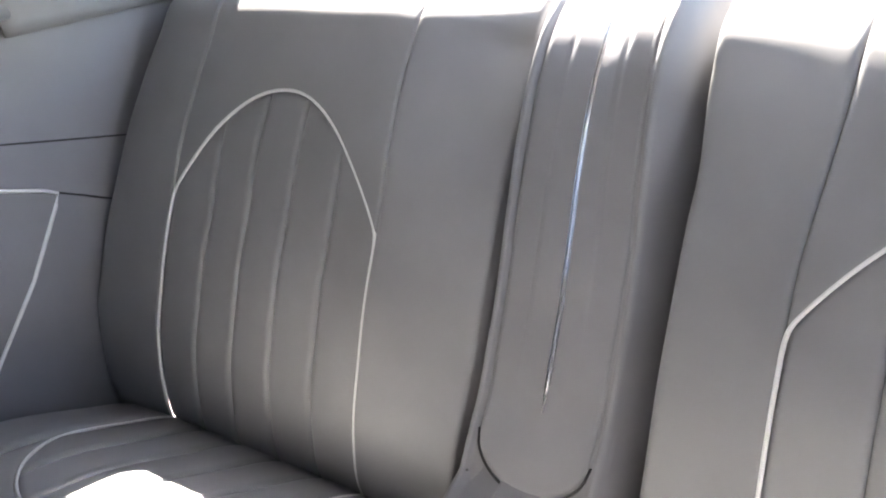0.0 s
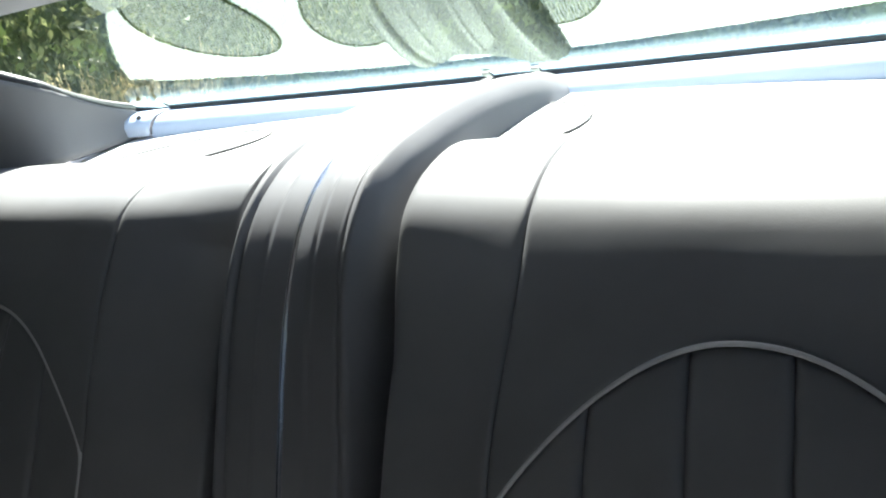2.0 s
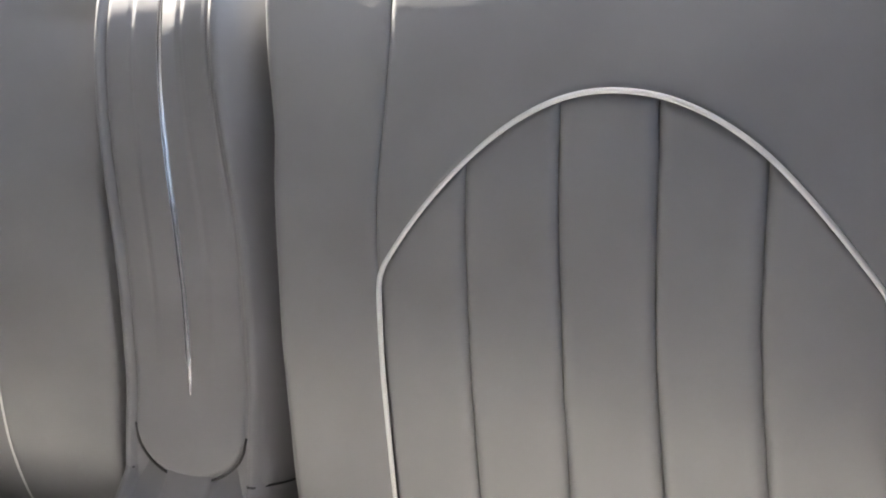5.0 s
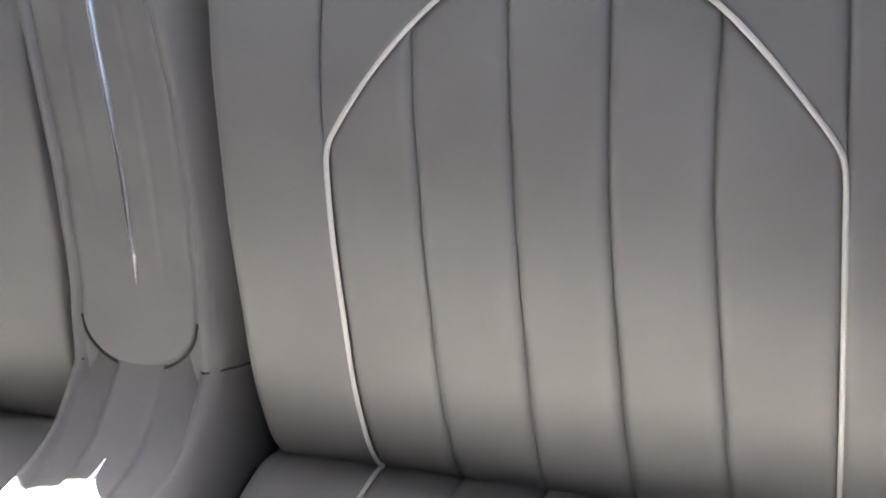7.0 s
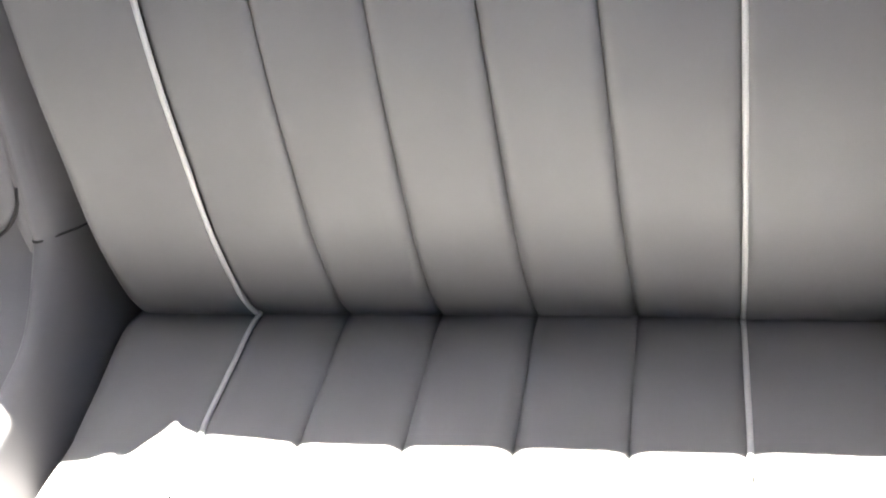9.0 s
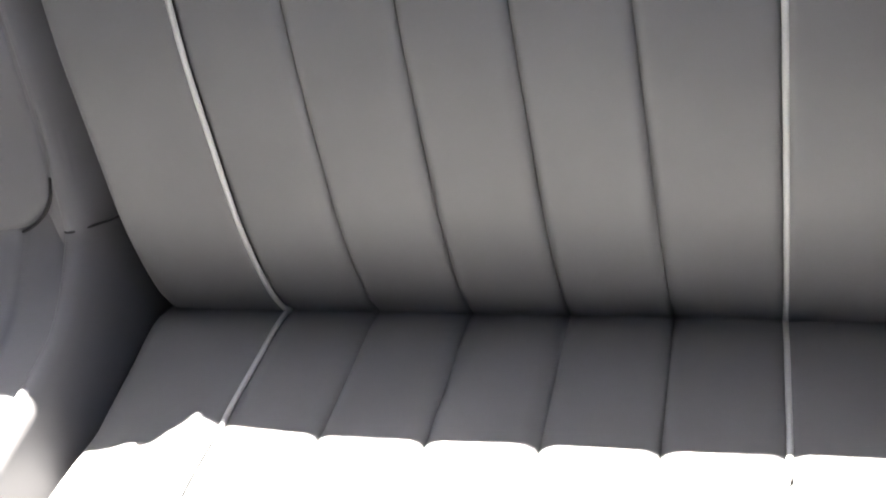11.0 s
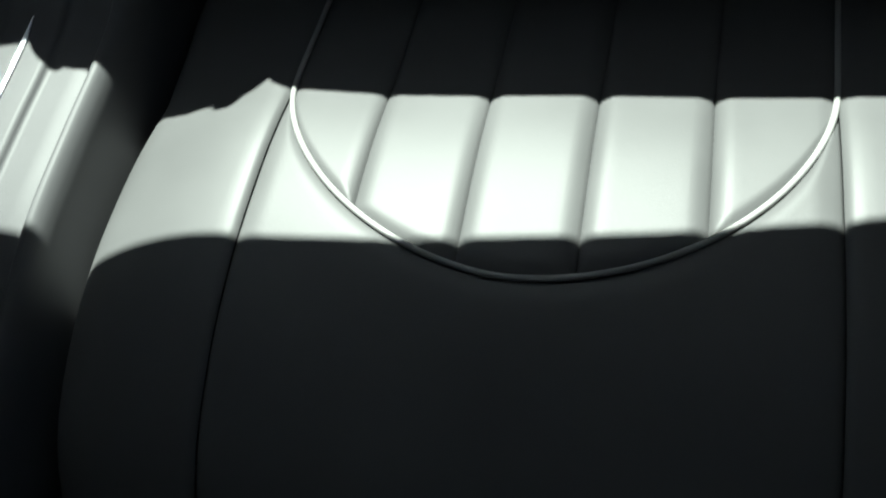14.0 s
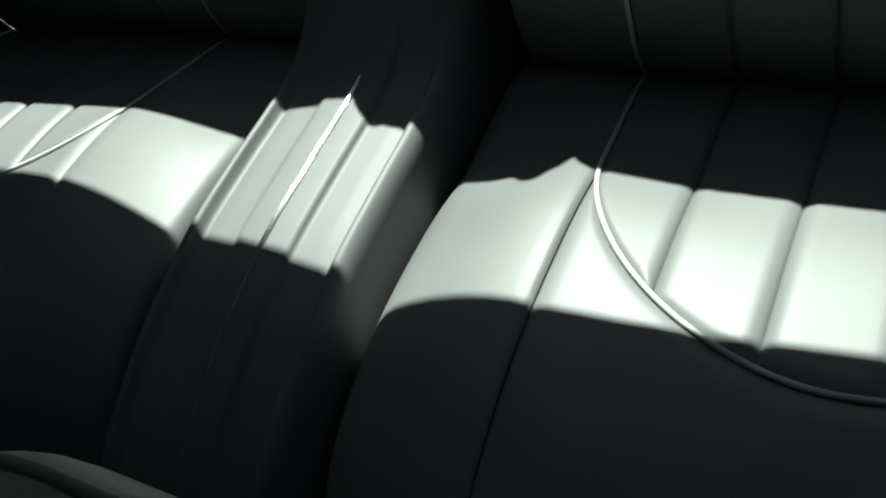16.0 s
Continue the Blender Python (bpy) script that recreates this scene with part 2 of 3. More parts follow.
def seat(side, label):
    def arch(x):
        return arch_back(x, side)
    s = thing("rear_seat", label, "car seat", "rear bucket seats")
    back = part("backrest", panel(BACK, columns(XB[side], XL, 18), lambda x: 0, lambda x: S_TOP, 130, side, 0.0016, (0, 1, 0, 0), groove=0.0024, width=0.0055, power=1.8, lift=0.0044, sharp=9, roll=(XB[side], 0.014 if side > 0 else 0.004, 1)), GREY, s)
    part("bolster", panel(BACK, columns(XR, X1 + 0.011, 18), lambda x: 0, lambda x: S_TOP, 130, side, 0.0016, (1, 0, 0, 0), groove=0.0024, width=0.0055, power=1.8, lift=0.0044, sharp=9, roll=(X1 + 0.011, 0.018, -1)), GREY, back)
    bm = bmesh.new()
    for v in np.arange(BACK.s_of(1, 0.77), S_TOP - 0.06, 0.0062):
        a, b = (Vector(surface(BACK, XR + 0.0045, q, 0.0058)) for q in (v, v + 0.0036))
        bmesh.ops.create_cube(bm, size=1, matrix=Matrix.LocRotScale(Vector((side * (a.x + b.x) / 2, (a.y + b.y) / 2, (a.z + b.z) / 2)), Vector((side * (b.x - a.x), b.y - a.y, b.z - a.z)).to_track_quat("Y", "Z"), Vector((0.001, 0.0036, 0.0008))))
    part("stitching", bm, SEAT_FRONT, back, "row of light grey stitches beside the outer seam")
    part("upper_panel", panel(BACK, columns(XL, XR, 60), arch, lambda x: S_TOP, 90, side, 0.0016, (1, 1, 1, 0), 0.0024, 0.0055, power=1.8, lift=0.0044, sharp=9), GREY, back)
    w = (XR - XL) / 5
    for i in range(5):
        part("flute", panel(BACK, columns(XL + w * i, XL + w * (i + 1), 16), lambda x: 0, arch, 60, side, 0.0036, (1, 1, 0, 1), 0.0018, 0.0085), GREY, back)
    line = [(XL, v) for v in np.linspace(0, S_BEND, 40)] + [(x, arch(x)) for x in np.linspace(XL, XR, 70)[1:-1]] + [(XR, v) for v in np.linspace(S_BEND, 0, 40)]
    part("piping", cord(BACK, line, side, 0.0038, 0.0020), PIPE, back, "pale grey leather piping in a round arch")
    inner, r = (X0, 0.026) if side > 0 else (0.082, 0.014)
    cush = part("cushion", panel(CUSH, columns(inner, XL, 18), lambda x: 0, lambda x: CUSH.length, 80, side, 0.0022, (0, 1, 0, 0), groove=0.0018, width=0.010, roll=(inner, r, 1), power=1.5, lift=0.0038, sharp=14), GREY, s)
    part("bolster", panel(CUSH, columns(XR, X1, 18), lambda x: 0, lambda x: CUSH.length, 80, side, 0.0022, (1, 0, 0, 0), groove=0.0018, width=0.010, roll=(X1, 0.04, -1), power=1.5, lift=0.0038, sharp=14), GREY, cush)
    part("front_panel", panel(CUSH, columns(XL, XR, 60), arch_cush, lambda x: CUSH.length, 60, side, 0.0034, (1, 1, 1, 0), groove=0.002, width=0.016, power=1.6, lift=0.0018, sharp=14), GREY, cush)
    for i in range(5):
        part("flute", panel(CUSH, columns(XL + w * i, XL + w * (i + 1), 18), lambda x: 0, arch_cush, 50, side, 0.0036, (1, 1, 0, 1), groove=0.0016, width=0.0105, power=1.45, lift=0.0012, sharp=14), GREY, cush)
    for i in range(1, 5):
        x = XL + w * i
        bm = bmesh.new()
        for v in np.arange(0.03, arch_cush(x) - 0.004, 0.0052):
            a, b = Vector(surface(CUSH, x, v, -0.0006)), Vector(surface(CUSH, x, v + 0.0032, -0.0006))
            bmesh.ops.create_cube(bm, size=1, matrix=Matrix.LocRotScale(Vector((side * (a.x + b.x) / 2, (a.y + b.y) / 2, (a.z + b.z) / 2)), Vector((side * (b.x - a.x), b.y - a.y, b.z - a.z)).to_track_quat("Y", "Z"), Vector((0.0007, 0.0032, 0.0006))))
        part("stitching", bm, DARK, cush, "row of small dark stitches")
    line = [(XL, v) for v in np.linspace(0, C_EDGE, 20)[:-1]] + [(XM - XH * math.cos(a), arch_cush(XM - XH * math.cos(a))) for a in np.linspace(0, math.pi, 80)] + [(XR, v) for v in np.linspace(C_EDGE, 0, 20)[1:]]
    part("piping", cord(CUSH, line, side, 0.0036, 0.002), PIPE, cush, "pale grey leather piping in a deep curve")
    if side < 0:
        # this cushion hangs lower towards the door, and the foot of its back with it
        for ob in [back] + list(back.children):
            for v in ob.data.vertices:
                v.co.z -= 0.037 * min(1.0, max(0.0, (-v.co.x - 0.22) / 0.40)) * min(1.0, max(0.0, (0.48 - v.co.z) / 0.11))
        for ob in [cush] + list(cush.children):
            for v in ob.data.vertices:
                v.co.z -= 0.027 * min(1.0, max(0.0, (-v.co.x - 0.22) / 0.40)) + 0.010 * min(1.0, max(0.0, (-v.co.x - 0.58) / 0.08))
    return s


seat(1, "grey fluted leather rear seat with pale arched piping")
seat(-1, "grey fluted leather rear seat beside the piped quarter panel")

# ---- the console between the seats ----
CON_UP = Curve([(-0.002, 0.452), (0.02, 0.488), (0.0413, 0.52), (0.0608, 0.56), (0.0802, 0.60), (0.0965, 0.64), (0.1122, 0.68), (0.1284, 0.72), (0.1471, 0.76),
                (0.1705, 0.80), (0.1975, 0.8325), (0.2287, 0.855), (0.268, 0.872), (0.33, 0.885), (0.42, 0.892), (0.51, 0.889), (0.565, 0.881), (0.60, 0.866)])
CON_LO = Curve([(0.0435, 0.519), (0.0222, 0.4865), (0.0035, 0.4595), (-0.014, 0.449), (-0.04, 0.4395), (-0.075, 0.4335), (-0.12, 0.4368), (-0.18, 0.4465), (-0.25, 0.455), (-0.32, 0.452), (-0.38, 0.442),
                (-0.43, 0.425), (-0.465, 0.39), (-0.48, 0.32), (-0.48, 0.06)], -1)
# half of the cross-sections: distance from the middle, height over the face
SHOULDER = [(0.062, 0.0005), (0.0635, 0.002), (0.066, 0.0032), (0.069, 0.002), (0.0715, -0.002), (0.0745, -0.007), (0.084, -0.024), (0.094, -0.06), (0.100, -0.12)]
# lower down the flanks stand steeper
SHOULDER_LO = SHOULDER[:4] + [(0.0715, 0.0), (0.0752, -0.005), (0.0775, -0.016), (0.080, -0.045), (0.088, -0.12)]
# the rim on one side stands proud, between two grooves
RIM = {0.0605: -0.002, 0.062: -0.001, 0.0635: 0.003, 0.066: 0.0052, 0.069: 0.0045, 0.0715: -0.001}
FACE_UP = [(0.0, -0.009), (0.03, -0.009), (0.050, -0.004), (0.0565, 0.0002), (0.0605, 0.0006)] + SHOULDER
FACE_LO = [(0.0, 0.0025), (0.02, 0.0025), (0.0235, 0.002), (0.025, 0.0), (0.0265, -0.0018), (0.03, -0.002), (0.045, -0.0025), (0.055, -0.003), (0.0585, -0.0045), (0.0605, -0.0045)] + SHOULDER_LO


def crest(x, z):
    """The console swells at its crest, most on one shoulder."""
    v = min(1.0, max(0.0, (z - 0.67) / 0.13)) - 0.35 * min(1.0, max(0.0, (z - 0.85) / 0.03))
    return (0.016 * min(1.0, max(0.0, x / 0.036)) + 0.006 * min(1.0, max(0.0, (x - 0.054) / 0.015))) * v


def sway(curve, y):
    """Between the cushions the console swings a little to one side."""
    v = min(1.0, max(0.0, (0.0 - y) / 0.09))
    return 0.007 * v * v * (3 - 2 * v) if curve is CON_LO else 0.0


def swept(curve, section, n):
    full = [(-x, h) for x, h in section[:0:-1]] + section
    rows = []
    for t in np.linspace(0, 1, n):
        y, z, ny, nz = curve.at(t * curve.length)
        row = []
        for x, h in full:
            if x < 0:
                h = RIM.get(-x, h)
            if curve is not CON_LO:
                # over the shelf the shoulders grow wider and the flanks stand upright
                a = abs(x)
                v = min(1.0, max(0.0, (y - 0.15) / 0.1))
                if a > 0.073:
                    f = [q[0] for q in SHOULDER[5:]].index(a)
                    low_a, low_h = SHOULDER_LO[5 + f]
                    g = min(1.0, max(0.0, (0.50 - z) / 0.05))
                    a, h = a + g * (low_a - a), h + g * (low_h - h)
                    to_a, to_h = ((0.081, 0.0860, 0.0900, 0.0930), (-0.0080, -0.022, -0.040, -0.12)) if x > 0 else ((0.0745, 0.078, 0.081, 0.084), (-0.011, -0.03, -0.05, -0.12))
                    a, h = a + v * (to_a[f] - a), h + v * (to_h[f] - h)
                h += crest(x, z)
                if a > 0.0655:
                    a += (0.03 if x > 0 else 0.012) * min(1.0, max(0.0, (y - 0.22) / 0.3))
                x = math.copysign(a, x)
            row.append((x + sway(curve, y), y + ny * h, z + nz * h))
        rows.append(row)
    bm = grid_mesh(rows)
    bmesh.ops.recalc_face_normals(bm, faces=bm.faces)
    return bm


con = thing("center_console", "grey leather console with a thin chrome strip between the rear seats", "console")
CON_BODY = Curve([(-0.035, 0.395), (-0.018, 0.425)] + [tuple(q) for q in CON_UP.p[::6]])
up = part("upper_console", swept(CON_BODY, FACE_UP, 120), TRIM, con)
low = part("lower_console", swept(CON_LO, FACE_LO, 90), TRIM, con)


def pad():
    """The tongue on the upper console: round at its lower end, with two ridges that run out downward."""
    xs = columns(-0.059, 0.059, 60)
    rows = []
    for t in np.linspace(0, 1, 90) ** 1.3:
        row = []
        for x in xs:
            u = abs(x) / 0.059
            s0 = 0.0035 + 0.046 * (1 - math.sqrt(max(0.0, 1 - u ** 2.0)))
            s1 = CON_UP.length - 0.05 - 0.05 * u ** 2
            s = s0 + (s1 - s0) * t
            def rounded(d):
                return 1 - math.sqrt(max(0.0, 1 - (1 - min(1.0, d / 0.006)) ** 2))
            h = max(-0.003, 0.003 - 0.003 * rounded(0.059 - abs(x)) - 0.006 * rounded(min(s - s0, s1 - s)))
            fade = min(1.0, max(0.0, (s - 0.07) / 0.12))
            a = abs(x)
            ridge = min(1.0, max(0.0, (0.030 - a) / 0.003))
            h += fade * (0.0014 * ridge - 0.0008 * math.exp(-((a - 0.031) / 0.002) ** 2))
            y, z, ny, nz = CON_UP.at(s)
            h += crest(x, z)
            row.append((x, y + ny * h, z + nz * h))
        rows.append(row)
    bm = grid_mesh(rows)
    bmesh.ops.recalc_face_normals(bm, faces=bm.faces)
    return bm


part("tongue", pad(), TRIM, up, "padded grey leather tongue with a rounded end")


def on_console(curve, x, s, h):
    y, z, ny, nz = curve.at(s)
    return (x, y + ny * h, z + nz * h)


# the dark joints: round the tongue, and across the shoulders
edge = [on_console(CON_UP, x, 0.002 + 0.046 * (1 - math.sqrt(max(0.0, 1 - (abs(x) / 0.0605) ** 2.0))), 0.0004) for x in np.linspace(-0.0605, 0.0605, 50)]
part("joint", tube(edge, 0.0013, 6), BLACK, up)
for sg in (-1, 1):
    across = [on_console(CON_UP, sg * x, 0.006, h + 0.0002) for x, h in SHOULDER[:8]]
    part("joint", tube(across, 0.0011, 6), BLACK, up)


# the inlay's ribs: middle and half width, as shares of the inlay's half width
RIBS = ((-0.76, 0.14), (0.0, 0.46), (0.76, 0.14))


def strip(curve, s0, s1, lift, parent, x0, x1, wide):
    """A ribbed metal inlay on a bed darkened to stand in for groove shade: pointed at its lower end, wider towards the
    other; wide: half widths at both ends.
    """
    def sweep(section):
        rows = []
        for v in np.linspace(s0, s1, 90):
            f = (v - s0) / (s1 - s0)
            y, z, ny, nz = curve.at(v)
            w = (wide[0] + (wide[1] - wide[0]) * f) * min(1.0, 0.12 + 18 * f, 0.1 + 6 * (1 - f))
            cx = x0 + (x1 - x0) * f + sway(curve, y)
            up = lift + (crest(cx, z) if curve is CON_UP else 0.0)
            rows.append([(cx + u * w, y + ny * (up + h * 0.001), z + nz * (up + h * 0.001)) for u, h in section])
        return grid_mesh(rows)
    bed = sweep(((-1.0, -1.5), (-0.97, 0.0), (0.97, 0.0), (1.0, -1.5)))
    bmesh.ops.recalc_face_normals(bed, faces=bed.faces)
    inlay = part("chrome_strip", bed, GROOVE_TONE, parent, "ribbed polished chrome strip, groove shade coloured into its bed")
    for c, r in RIBS:
        rib = sweep([(c + r * q, -0.3 + (1.2 if r > 0.2 else 0.9) * (1 - abs(q) ** 2.2)) for q in np.linspace(-1, 1, 9)])
        bmesh.ops.recalc_face_normals(rib, faces=rib.faces)
        part("rib", rib, POLISH, inlay)


POLISH = material("bright_chrome", (0.72, 0.72, 0.74), 0.15, 1.0)
# darker metal for the bed: the shade between the ribs, put into colour
GROOVE_TONE = material("groove_shade_chrome", (0.25, 0.25, 0.27), 0.25, 1.0)
strip(CON_UP, CON_UP.s_of(1, 0.519), CON_UP.s_of(0, 0.40), 0.0046, up, 0.003, 0.002, (0.0025, 0.0050))
strip(CON_LO, CON_LO.s_of(0, -0.081), CON_LO.s_of(0, -0.455), 0.0030, low, 0.0, 0.0, (0.0027, 0.0018))

# ---- parcel shelf, rear window ----
def base_line(x):
    return Vector((x, 0.64 - 0.36 * x * x, 0.889 + 0.05 * x * x))


def head_line(x):
    return Vector((x, 0.2270 + (0.200 if x > 0 else 0.150) * x * x - (0.15 if x > 0 else 0.4) * max(0.0, abs(x) - 0.28) ** 2, 1.085 - 0.06 * x * x))


def half_width(s):
    return 0.490 + 0.028 * min(1.0, s / 0.03) + 0.006 * s


def glass_at(u, s):
    x = u * half_width(s) * (1.12 - 0.100 * min(1.0, s / 0.5) if u > 0 else 1.0 + 0.09 * min(1.0, max(0.0, (s - 0.5) / 0.25)))
    p = base_line(x).lerp(head_line(x), s)
    return p - Vector((0, 0.3, 0.95)) * 0.11 * s * (1 - s)


PILLAR = leather("pillar_cloth", (0.15, 0.15, 0.153), 0.7, 1400.0)
GLASS = bpy.data.materials.new("green_tinted_glass")
GLASS.use_nodes = True
n, l = GLASS.node_tree.nodes, GLASS.node_tree.links
n.clear()
tint = n.new("ShaderNodeBsdfTransparent")
tint.inputs[0].default_value = (0.86, 0.935, 0.89, 1)
gloss = n.new("ShaderNodeBsdfGlossy")
gloss.inputs["Roughness"].default_value, gloss.inputs["Color"].default_value = 0.0, (0.84, 1.0, 0.92, 1)
fres = n.new("ShaderNodeFresnel")
fres.inputs["IOR"].default_value = 2.7
mix = n.new("ShaderNodeMixShader")
res = n.new("ShaderNodeOutputMaterial")
l.new(fres.outputs[0], mix.inputs[0])
l.new(tint.outputs[0], mix.inputs[1])
l.new(gloss.outputs[0], mix.inputs[2])
l.new(mix.outputs[0], res.inputs[0])

win = thing("window_1", "curved green-tinted rear window with a black seal", "window", kind="structure")
part("pane", grid_mesh([[glass_at(u, s) for u in np.linspace(-1, 1, 41)] for s in np.linspace(0, 1, 25)]), GLASS, win, "clear green-tinted curved glass")
rim = [glass_at(u, 0) for u in np.linspace(-1, 1, 60)] + [glass_at(1, s) for s in np.linspace(0, 1, 30)[1:]] + [glass_at(u, 1) for u in np.linspace(1, -1, 60)[1:]] + [glass_at(-1, s) for s in np.linspace(1, 0, 30)[1:]]
part("seal", tube([p + Vector((0, -0.006, 0.003)) for p in rim], 0.0085), BLACK, win, "black rubber window seal")
PAINT = material("blue_grey_moulding", (0.50, 0.58, 0.72), 0.25)
# moulding along the foot of the glass: a rounded rail
rows = []
RAIL = ((-0.006, -0.004), (-0.014, 0.0), (-0.03, -0.001), (-0.044, -0.004), (-0.054, -0.010), (-0.060, -0.018), (-0.063, -0.03))
for u in np.linspace(-0.468, 0.598, 56):
    p = base_line(u)
    rows.append([p + Vector((0, dy, dz)) for dy, dz in RAIL])
bm = grid_mesh(rows)
bmesh.ops.recalc_face_normals(bm, faces=bm.faces)
part("moulding", bm, PAINT, win, "glossy pale moulding along the foot of the glass")
for x in (-0.004, 0.062):
    p = base_line(x)
    part("clip", slab([(x - 0.006, p.y - 0.034), (x + 0.006, p.y - 0.034), (x + 0.002, p.y - 0.008), (x - 0.002, p.y - 0.008)], "z", p.z - 0.003, p.z + 0.004), BLACK, win, "small dark clip at the foot of the glass")
for a, b in ((-0.512, -0.471), (0.601, 0.64)):
    rows = [[base_line(u) + Vector((0, dy * 1.03, dz + 0.0025)) for dy, dz in RAIL] for u in np.linspace(a, b, 8)]
    bm = grid_mesh(rows)
    bmesh.ops.recalc_face_normals(bm, faces=bm.faces)
    plate = part("bracket", bm, PAINT, win, "pale metal corner bracket with a screw")
    plate.modifiers.new("depth", "SOLIDIFY").thickness = 0.002
    p = base_line((a + b) / 2)
    bm = bmesh.new()
    bmesh.ops.create_cone(bm, cap_ends=True, segments=14, radius1=0.0042, radius2=0.003, depth=0.003, matrix=Matrix.Translation((p.x, p.y - 0.05, p.z - 0.003)) @ Matrix.Rotation(radians(35), 4, "X"))
    part("screw", bm, BLACK, plate)

def shelf_z(y):
    return float(np.interp(y, (0.26, 0.30, 0.42, 0.50, 0.60, 0.7), (0.846, 0.850, 0.8615, 0.8695, 0.8715, 0.8715)))


shelf_rows = []
for u in np.linspace(-1, 1, 40):
    x = 0.7 * u
    e = base_line(max(-0.5, min(0.5, x)))
    ys = [0.262] + list(np.linspace(0.27, e.y + 0.02, 16))
    shelf_rows.append([(x, 0.262, 0.80)] + [(x, y, shelf_z(y)) for y in ys] + [(x, e.y + 0.02, 0.80)])
SHELF = leather("shelf_leather", (0.56, 0.56, 0.565))
shelf = tagged(part("parcel_shelf", grid_mesh(shelf_rows), SHELF, None), "grey leather parcel shelf under the rear window", "shelf", kind="structure")

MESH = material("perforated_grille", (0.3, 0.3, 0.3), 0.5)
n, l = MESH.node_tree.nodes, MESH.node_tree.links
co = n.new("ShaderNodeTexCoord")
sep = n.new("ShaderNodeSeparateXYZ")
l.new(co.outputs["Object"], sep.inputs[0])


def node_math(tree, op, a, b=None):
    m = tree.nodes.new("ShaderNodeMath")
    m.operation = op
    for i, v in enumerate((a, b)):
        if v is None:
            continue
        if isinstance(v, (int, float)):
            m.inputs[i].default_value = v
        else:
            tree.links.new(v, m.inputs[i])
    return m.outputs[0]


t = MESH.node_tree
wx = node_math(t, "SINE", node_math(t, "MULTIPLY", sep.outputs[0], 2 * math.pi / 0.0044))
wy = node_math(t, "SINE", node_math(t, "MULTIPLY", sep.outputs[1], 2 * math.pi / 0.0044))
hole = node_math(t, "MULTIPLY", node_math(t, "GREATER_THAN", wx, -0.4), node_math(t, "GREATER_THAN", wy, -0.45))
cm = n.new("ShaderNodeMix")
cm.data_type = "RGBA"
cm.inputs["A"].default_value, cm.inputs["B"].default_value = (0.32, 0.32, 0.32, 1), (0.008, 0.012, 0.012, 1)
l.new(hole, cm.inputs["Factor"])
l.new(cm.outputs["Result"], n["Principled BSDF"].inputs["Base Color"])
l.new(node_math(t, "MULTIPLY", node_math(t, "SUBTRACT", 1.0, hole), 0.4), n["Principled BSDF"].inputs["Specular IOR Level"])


def grille(x, y, rx, ry, turn, rim_look):
    g = thing("speaker_grille", "oval perforated speaker grille set in the parcel shelf", "speaker grille", "shelf speaker grilles", at=(x, y, shelf_z(y)))
    c, w = math.cos(turn), math.sin(turn)

    def at(r, a, lift):
        u, v = rx * r * math.cos(a), ry * r * math.sin(a)
        px, py = c * u - w * v, w * u + c * v
        return (px, py, shelf_z(y + py) - shelf_z(y) + lift)
    disc = [[at(r, a, 0.0035 - 0.0018 * r * r) for a in np.linspace(0, 2 * math.pi, 48, endpoint=False)] for r in (1.0, 0.85, 0.7, 0.5, 0.3, 0.1, 0.01)]
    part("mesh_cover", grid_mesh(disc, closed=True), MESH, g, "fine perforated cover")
    part("rim", tube([at(1, a, 0.0012) for a in np.linspace(0, 2 * math.pi, 65)], 0.002), rim_look, g, "oval rim")


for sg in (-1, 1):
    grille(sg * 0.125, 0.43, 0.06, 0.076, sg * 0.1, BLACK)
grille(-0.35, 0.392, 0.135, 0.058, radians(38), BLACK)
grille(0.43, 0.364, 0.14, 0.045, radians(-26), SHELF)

# ---- the cabin ----
floor = tagged(part("floor", slab([(-0.8, -1.7), (0.8, -1.7), (0.8, 0.8), (-0.8, 0.8)], "z", 0.0, 0.02), CARPET, None), "dark carpeted car floor", "floor", kind="structure")


def pillar_edge(sg, v):
    """The lower edge of a rear pillar: along the shelf, then up to the side glass."""
    at = (0, 0.35, 0.6, 0.75, 0.88, 1)
    return Vector((sg * np.interp(v, at, (0.505, 0.512, 0.507, 0.60, 0.70, 0.728) if sg < 0 else (0.64, 0.64, 0.635, 0.66, 0.70, 0.728)), np.interp(v, at, (0.535, 0.45, 0.365, 0.33, 0.305, 0.20)), np.interp(v, at, (0.866, 0.864, 0.862, 0.862, 0.885, 0.94))))


